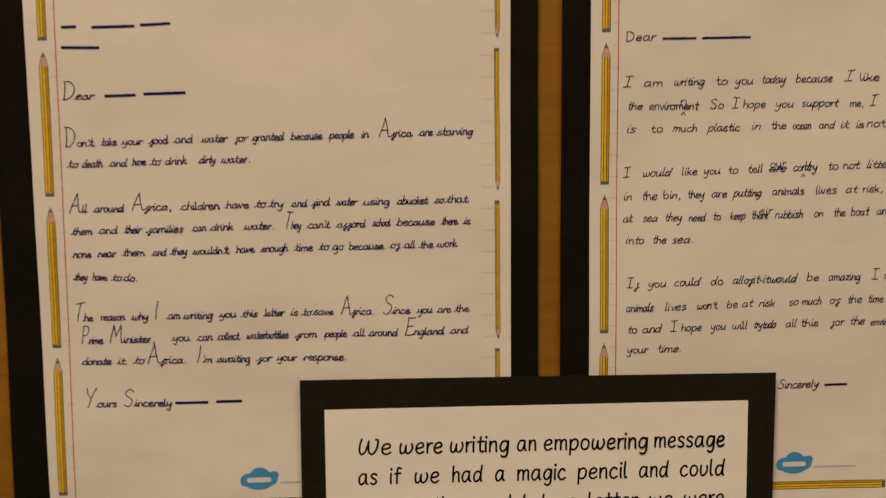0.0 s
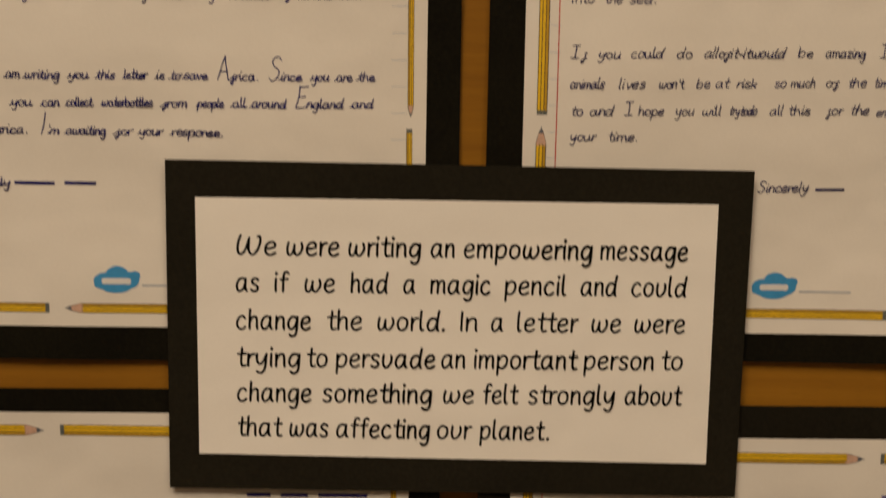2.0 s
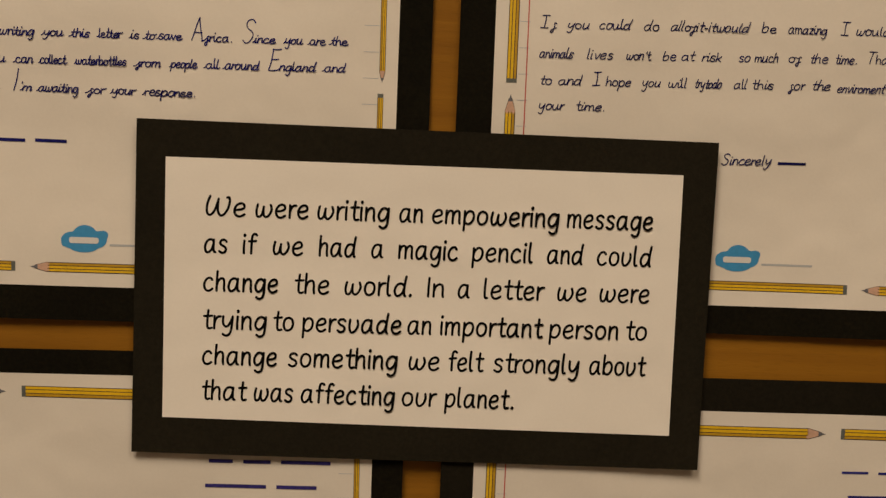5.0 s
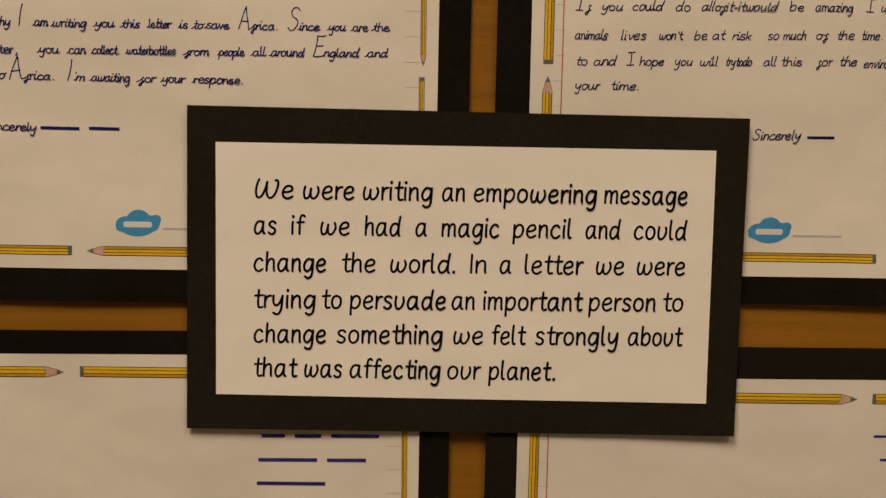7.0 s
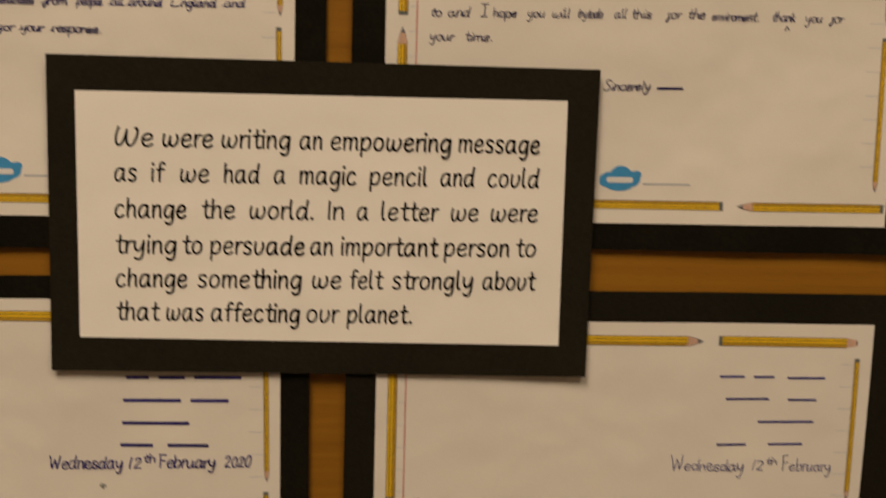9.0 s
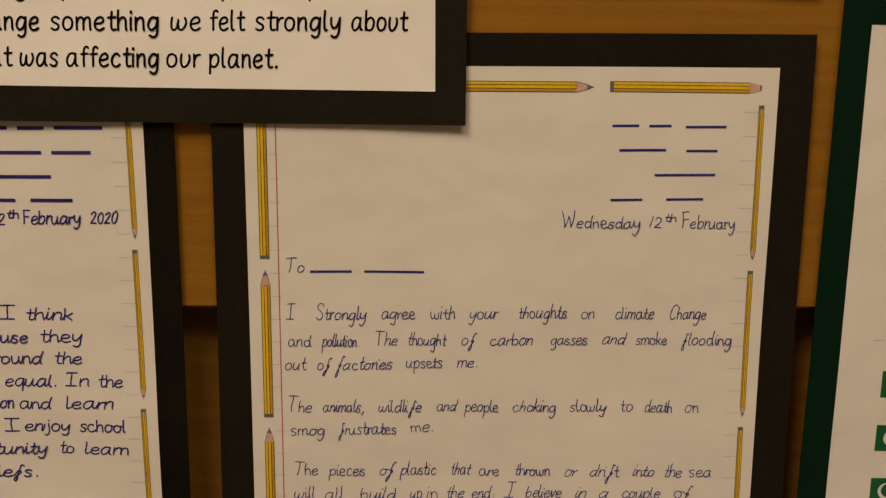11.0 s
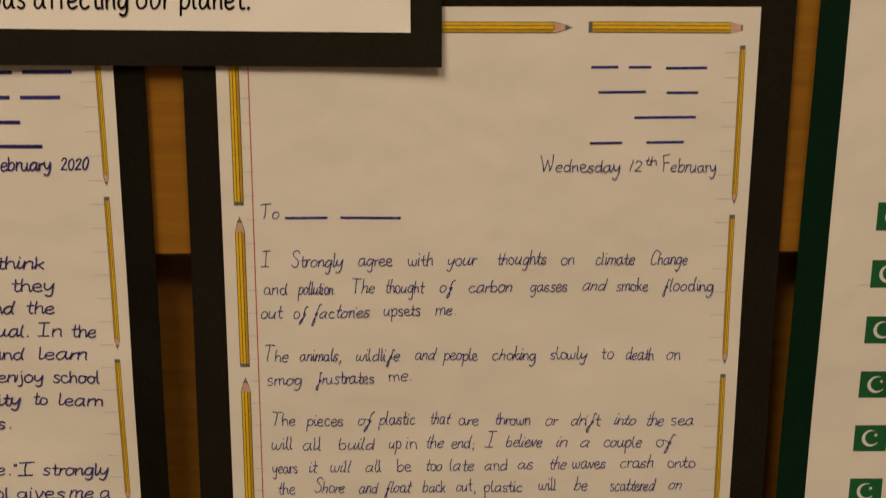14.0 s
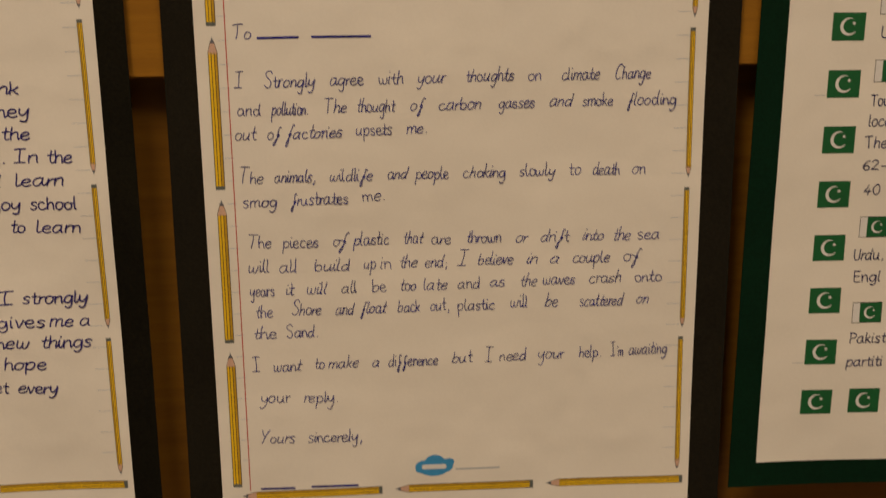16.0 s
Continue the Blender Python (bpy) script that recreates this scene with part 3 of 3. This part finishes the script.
lines(leaf, page, [
    ("Dear", 13.4, 103.9, 26.4, 103.5),
    ("Don't take/16 your/25 food/37 and/48 water/60 for/74 granted/82 because/99 people/116 in/130 Africa/138 are/156 starving/164", 13.7, 124.1, 194.7, 120.6),
    ('to death/6 and/18 have/28 to/36 drink/42 dirty/57 water./67', 14.9, 133.5, 93.9, 131.8),
    ('All around/11 Africa,/27 children/49 have/69 to/82 try/88 and/98 find/107 water/118 using/130 abucket/145 so/162 that/167', 14.4, 153.3, 192.1, 151.0),
    ("them and/12 their/23 families/33 can/53 drink/61 water./76 They/93 can't/104 afford/117 school/133 because/144 there/164 is/174", 15.3, 163.1, 193.3, 160.9),
    ("none near/11 them/22 and/35 they/43 wouldn't/53 have/72 enough/83 time/98 to/109 go/115 because/122 of/141 all/147 the/154 work/162", 15.3, 173.4, 190.2, 171.1),
    ('they have/8 to/17 do./22', 15.2, 183.5, 43.7, 184.3),
    ('The reason/12 why/26 I/36 am/42 writing/49 you/65 this/75 letter/85 is/97 to/102 save/107 Africa./119 Since/138 you/154 are/163 the/171', 14.1, 202.1, 193.1, 200.9),
    ('Prime Minister,/13 you/41 can/52 collect/61 waterbottles/74 from/96 people/109 all/122 around/129 England/145 and/166', 16.9, 212.5, 192.0, 210.8),
    ("donate it/16 to/23 Africa./29 I'm/51 awaiting/60 for/78 your/87 response./99", 17.3, 222.0, 134.9, 222.2),
    ('Yours Sincerely/17', 18.0, 241.5, 55.7, 241.8),
], 4.05, INK_NAVY, nib=0.23, hand="low", caps=2.85, slant=0.16, wobble=0.7, space=0.95, join=0.95, tall=1.6)

# letter in small upright blue-black writing
leaf, page = letter(0.031, 1.7765, 5, "handwritten letter in small blue-black writing on black card", (-13.1, -13, 222.5, 307.4), (0, 0, 210, 296.3))
printed_border(leaf, page, 288.5, 1.8)
cloud_mark(leaf, page, 88.7, 282.4)
bars(leaf, page, [(32.3, 81.8, 47.6, 81.7), (50.1, 81.7, 72.4, 81.4), (110.6, 241.5, 121.6, 241.4)], INK_DARK, 1.0)
lines(leaf, page, [
    ("Dear", 15.5, 82.2, 29.0, 81.8),
    ('I am/9 writing/23 to/42 you/51 today/63 because/79 I/101 like/108', 15.0, 102.4, 130.4, 100.4),
    ('the enviroment/10 So/38 I/48 hope/53 you/68 support/80 me,/102 I/111', 16.8, 112.5, 130.8, 111.8),
    ('is to/11 much/21 plastic/37 in/57 the/66 ocean/76 and/88 it/98 is/105 not/110', 16.9, 122.9, 135.6, 121.3),
    ('I would/9 like/27 you/37 to/48 tell/57 are/67 contry/78 to/94 not/101 litter/112', 15.4, 142.9, 138.0, 139.8),
    ('in the/8 bin,/18 they/29 are/40 putting/50 animals/68 lives/88 at/102 risk,/110', 16.0, 153.2, 137.1, 150.9),
    ('at sea/9 they/19 need/30 to/41 keep/49 there/59 rubbish/70 on/88 the/97 boat/105 and/117', 15.6, 163.4, 141.4, 161.4),
    ('into the/12 sea./21', 16.9, 173.3, 47.1, 173.0),
    ('If you/10 could/22 do/39 allofit-itwould/49 be/84 amazing/94 I/114 would/120', 17.2, 193.2, 149.8, 190.9),
    ("animals lives/18 won't/33 be/47 at/54 risk/62 so/76 much/82 of/95 the/103 time./113 That/125", 17.0, 204.5, 151.7, 201.5),
    ('to and/7 I/20 hope/25 you/39 will/49 trytodo/59 all/74 this/81 for/95 the/104', 17.7, 214.2, 127.9, 212.3),
    ('enviroment. thank/25 you/39 for/49', 131.4, 213.0, 185.7, 212.3),
    ('your time./14', 17.8, 223.5, 42.2, 223.3),
    ("Sincerely", 88.8, 242.0, 107.3, 241.4),
], 4.4, INK_DARK, nib=0.21, hand="low", caps=1.5, slant=0.2, wobble=0.7, space=1.3, join=0.45, tall=1.5)

# its corrections: words above the line, carets and a crossed-out word
lines(leaf, page, [("our", 82.9, 139.2, 89.8, 138.9), ("n", 41.2, 110.4, 43.6, 110.4), ("u", 99.2, 138.8, 101.6, 138.8), ("eir", 78.2, 160.6, 84.2, 160.4)],
    4.3, INK_DARK, nib=0.2, hand="low", slant=0.16, wobble=0.6)
leaf.patch("crossing_out", strip(82.0, 140.3, 90.4, 139.9, 0.22), INK_DARK, page, 0.22)
for u, v in ((41.5, 113.6), (97.0, 142.2), (162.0, 214.6)):
    leaf.patch("caret", strip(u, v + 1.6, u + 0.9, v, 0.2) + strip(u + 0.9, v, u + 2.0, v + 1.5, 0.2), INK_DARK, page, 0.22)

# letter in round violet writing
leaf, page = letter(-0.2196, 1.4457, 8, "handwritten letter in round violet-blue writing on black card", (-13, -9.0, 221.8, 309), (0, 0.4, 209.8, 297), turn=-0.3)
printed_border(leaf, page, top=7.7)
bars(leaf, page, [(147.2, 34.1, 156.4, 34.1), (160.4, 34.2, 170.9, 34.1), (174.9, 34.0, 194.0, 34.0), (145.9, 43.9, 169.3, 43.9), (173.3, 43.9, 188.8, 43.9),
    (145.3, 53.6, 172.6, 53.6), (144.4, 63.1, 157.7, 63.2), (163.7, 63.1, 180.5, 63.2)], INK_VIOLET, 1.4)
lines(leaf, page, [
    ("Wednesday/0:30 12th/32.6:11.3 February/44.8:23.2 2020/71.6:11", 115.1, 72.5, 197.7, 71.7),
    ("they/0:7 are./8.6:11 I/23.8:6.6 think/34.5:19.3", 123.4, 111.7, 177.2, 111.9),
    ("because/0:28 they/32.9:17.2", 130.4, 121.4, 180.5, 121.6),
    ("around/0:24.5 the/29.4:11.5", 139.0, 130.8, 179.9, 130.9),
    ("be/0:8 equal./11.3:21.3 In/36.2:10 the/49.8:10.2", 136.1, 140.5, 196.1, 140.9),
    ("ation/0:13 and/15.1:13.3 learn/34.4:20", 137.3, 150.3, 191.7, 150.5),
    ("./0:1.6 I/6:6.5 enjoy/14.6:19 school/37.5:19.2", 139.4, 160.4, 196.1, 160.7),
    ("opportunity/0:42.5 to/47.4:6.2 learn/58.3:18.3", 120.1, 170.2, 196.7, 170.6),
    ("beliefs.", 130.5, 180.4, 157.6, 180.6),
    ("e.\"/0:8 I/8.7:6.7 strongly/19.4:27.1", 150.2, 201.4, 196.7, 201.8),
    ("school/0:20.5 gives/24.1:19.8 me/46:9.8 a/58.4:4.6", 134.0, 211.6, 197.0, 212.1),
    ("many/0:18 new/22.7:14 things/41.7:21.3", 133.7, 221.2, 196.7, 221.8),
    ("I/0:5.7 hope/10.8:17.9", 148.0, 231.0, 176.7, 231.2),
    ("et/0:6 every/9.9:16.7", 153.8, 241.4, 180.4, 242.6),
], 6.8, INK_VIOLET, nib=0.31, hand="long", caps=1.2, slant=0.12, wobble=0.6, between=0.55, join=0.75, tall=1.15)

spot = [(136.8 + (1.3 + 0.5 * math.sin(2.3 * k)) * math.cos(k * math.pi / 8), 80.0 + (1.2 + 0.5 * math.cos(1.7 * k)) * math.sin(k * math.pi / 8)) for k in range(16)]
leaf.patch("ink_smudge", [[(136.8, 80.0), spot[k - 1], spot[k]] for k in range(16)], SMUDGE, page, 0.14)

# letter in spidery blue writing
leaf, page = letter(0.030, 1.4385, 11, "handwritten letter in fine spidery blue ink on black card", (-13.4, -13.0, 223.8, 309), (0, 0, 210, 296.6), black=LIT_BLACK, cut=(-0.9, -0.2, 0.0, 0.2), trim=(0.0, -0.3, 0.0, 0.0))
printed_border(leaf, page)
cloud_mark(leaf, page, 85.8, 280.3)
bars(leaf, page, [(145.5, 24.1, 156.1, 24.0), (160.1, 24.1, 168.9, 24.0), (174.6, 24.4, 190.6, 24.2), (148.6, 33.9, 167.2, 33.7), (175.3, 34.0, 187.6, 33.9),
    (163.1, 43.9, 187.2, 43.6), (145.8, 54.1, 158.6, 53.9), (168.2, 53.8, 183.0, 53.6)], INK_BLUE, 0.95)
bars(leaf, page, [(25.0, 84.1, 41.8, 84.1), (46.9, 84.1, 71.1, 84.3), (17.0, 284.1, 32.2, 284.3), (39.5, 284.0, 60.4, 284.3)], INK_BLUE, 0.95)
lines(leaf, page, [
    ("To", 14.6, 83.5, 22.0, 83.4),
    ('I Strongly/12 agree/39 with/59 your/75 thoughts/95 on/121 climate/135 Change/157', 14.8, 103.7, 186.5, 103.0),
    ('and pollution./14 The/35 thought/49 of/71 carbon/83 gasses/108 and/129 smoke/143 flooding/162', 15.6, 114.9, 197.7, 114.2),
    ('out of/13 factories/21 upsets/50 me./71', 14.1, 125.3, 92.6, 124.4),
    ('The animals,/15 wildlife/38 and/62 people/74 choking/94 slowly/118 to/139 death/149 on/166', 14.5, 143.5, 186.5, 144.1),
    ('smog frustrates/20 me./50', 16.0, 154.0, 74.6, 152.9),
    ('The pieces/15 of/36 plastic/45 that/66 are/78 thrown/93 or/114 drift/125 into/143 the/156 sea/167', 16.7, 171.9, 192.3, 173.2),
    ('will all/13 build/28 up/49 in/56 the/64 end;/75 I/89 believe/98 in/119 a/129 couple/139 of/161', 16.7, 183.0, 182.9, 182.7),
    ('years it/15 will/24 all/39 be/52 too/64 late/74 and/89 as/103 the/116 waves/126 crash/146 onto/166', 16.9, 193.7, 193.6, 192.2),
    ('the Shore/15 and/34 float/45 back/61 out,/75 plastic/87 will/110 be/125 scattered/140 on/165', 18.8, 203.0, 189.9, 202.3),
    ('the Sand./14', 17.4, 212.6, 44.6, 212.7),
    ("I want/9 to/27 make/33 a/52 difference/59 but/87 I/101 need/108 your/125 help./143 I'm/157 awaiting/165", 16.1, 228.0, 197.6, 226.0),
    ('your reply./19', 19.0, 242.1, 52.2, 243.1),
    ('Yours sincerely,/21', 18.1, 261.4, 62.3, 261.9),
    ('Wednesday/0:31.4 12th/35.6:11.3 February/48.5:21.3', 126.5, 64.6, 196.3, 64.8),
], 6.2, INK_BLUE, nib=0.185, hand="long", caps=1.5, slant=0.13, wobble=0.9, space=1.05, join=0.5, tall=1.8)

# ---- the green poster and the card above it ----
leaf = Leaf("mounted_poster", 0.2755, 0.0012, 1.4555, 210, 297, 21, turn=0.95)
tagged(leaf.root, "white fact sheet with rows of green flags on dark green card", "poster")
leaf.board("backing_card", -12, -12.2, 222, 309, -0.8, -0.12, GREEN, 0.4, "dark green backing card")
page = leaf.board("poster_sheet", 0, 0, 210, 297, 0.055, 0.1, PAPER, 0.2, "white paper sheet")


def crescent(leaf, cu, cv, r, lift, parent):
    n = 14
    outer = [(cu + r * math.cos(radians(34 + 260 * i / n)), cv + r * math.sin(radians(34 + 260 * i / n))) for i in range(n + 1)]
    inner = [(cu + 0.19 * r + 0.82 * r * math.cos(radians(42 + 244 * i / n)), cv - 0.07 * r + 0.82 * r * math.sin(radians(42 + 244 * i / n))) for i in range(n + 1)]
    polys = [[outer[i], outer[i + 1], inner[i + 1], inner[i]] for i in range(n)]
    star = []
    for i in range(10):
        q = 0.26 * r if i % 2 == 0 else 0.11 * r
        star.append((cu + 0.58 * r + q * math.cos(i * math.pi / 5), cv - 0.38 * r + q * math.sin(i * math.pi / 5)))
    leaf.patch("crescent_and_star", polys + [star], WHITE_PRINT, parent, lift)


def flag(leaf, page, u, v, w, h, stripe):
    if stripe:
        leaf.patch("flag_outline", [[(u - 0.25, v - 0.25), (u + w + 0.25, v - 0.25), (u + w + 0.25, v + h + 0.25), (u - 0.25, v + h + 0.25)]], OUTLINE, page, 0.10)
        leaf.patch("flag_stripe", [[(u, v), (u + w * 0.24, v), (u + w * 0.24, v + h), (u, v + h)]], WHITE_PRINT, page, 0.13)
        leaf.patch("printed_flag", [[(u + w * 0.24, v), (u + w, v), (u + w, v + h), (u + w * 0.24, v + h)]], FLAG_GREEN, page, 0.14)
        crescent(leaf, u + w * 0.6, v + h * 0.5, h * 0.31, 0.19, page)
    else:
        leaf.patch("printed_flag", [[(u, v), (u + w, v), (u + w, v + h), (u, v + h)]], FLAG_GREEN, page, 0.13)
        crescent(leaf, u + w * 0.5, v + h * 0.5, h * 0.32, 0.19, page)


for k in range(8):
    flag(leaf, page, 18.8, 94.3 + 24.0 * k, 14.0, 11.7, False)
flag(leaf, page, 40.5, 261.9, 14.0, 11.7, False)
for v in (86.0, 114.3, 182.6, 221.6):
    flag(leaf, page, 38.9, v, 13.0, 9.0, True)
for u, v in ((13.6, 129.0), (13.4, 249.2)):
    leaf.patch("printed_line", strip(u, v, u + 4.7, v - 0.1, 0.12), GREY_PRINT, page, 0.12)
lines(leaf, page, [
    ("U", 40.0, 105.0, 44.4, 104.9), ("Tou", 38.3, 133.7, 46.4, 133.5), ("loca", 38.4, 142.6, 48.0, 142.4), ("The", 37.6, 151.9, 47.0, 151.7), ("62-", 37.8, 161.5, 47.4, 161.3),
    ("40", 39.0, 172.8, 46.0, 172.6), ("Urdu,", 37.4, 202.0, 50.4, 201.8), ("Engl", 38.0, 211.9, 50.0, 211.7),
    ("Pakist", 38.4, 240.1, 55.0, 239.9), ("partiti", 38.0, 251.1, 54.0, 250.9),
], 6.4, INK_DARK, nib=0.24, hand="long", caps=1.1, slant=0.05, wobble=0.5)

leaf = Leaf("mounted_poster", 0.280, 0.0012, 1.797, 210, 297, 27)
tagged(leaf.root, "white sheet on black card above the green poster", "poster")
leaf.board("backing_card", -13, -13, 222, 311, -0.8, -0.12, BLACK, 0.4, "black backing card")
leaf.board("poster_sheet", 0, 0, 210, 297, 0.055, 0.1, PAPER, 0.2, "white paper sheet")

# ---- the printed sign over the corners of the four letters ----
leaf = Leaf("mounted_sign", -0.090, -0.0016, 1.531, 195, 101, 33, bow=0.5, cockle=0.3, tilt=0.15)
tagged(leaf.root, "printed white sign on black card overlapping four letters", "sign")
leaf.board("backing_card", -11.2, -12.4, 207.4, 114.8, 0.0, 0.4, SIGN_BLACK, (-0.2, -0.2, 0.5, 0.7), "black sugar paper backing card")
page = leaf.board("sign_sheet", 0, 0.9, 195, 101.2, 0.52, 0.68, SIGN_PAPER, (0.1, 0.25, -0.05, 1.0), "white printed paper")
for row in (
    ('We/0:15.0 were/18.5:20 writing/41.7:27.3 an/72.6:9.1 empowering/85:48.3 message/136.3:32.9', 15.0, 22.4, 184.1, 22.2),
    ('as/0:8.8 if/14.4:5.6 we/25.6:11.5 had/42.9:14.1 a/62.6:4.7 magic/72.8:22.6 pencil/100.7:23.2 and/129.2:13.8 could/148.3:20.9', 14.6, 36.4, 184.4, 36.1),
    ('change/0:27.9 the/33.8:13.2 world./52.6:25.3 In/83.7:6.5 a/95.2:4.7 letter/104.9:23.2 we/132.8:11.2 were/148.9:19.1', 14.6, 51.0, 184.4, 50.2),
    ('trying/0:23.8 to/26.1:7.9 persuade/37:37.3 an/76.5:9.1 important/88.8:39 person/130.1:26.4 to/159.2:8.2', 14.7, 65.5, 184.3, 64.7),
    ('change/0:27.9 something/32:41.1 we/77.2:11.7 felt/92.2:13.5 strongly/109.3:32.6 about/145.7:21.7', 14.7, 79.2, 184.7, 78.6),
    ('that/0:17 was/19.4:14.7 affecting/37:35.2 our/74.9:13.2 planet./91:26.1', 14.7, 92.8, 134.1, 93.1),
):
    writing(leaf, page, "printed_word", *row, 10.5, TONER, nib=0.46, slant=0.03, gap=17, fine=6, lift=0.72)
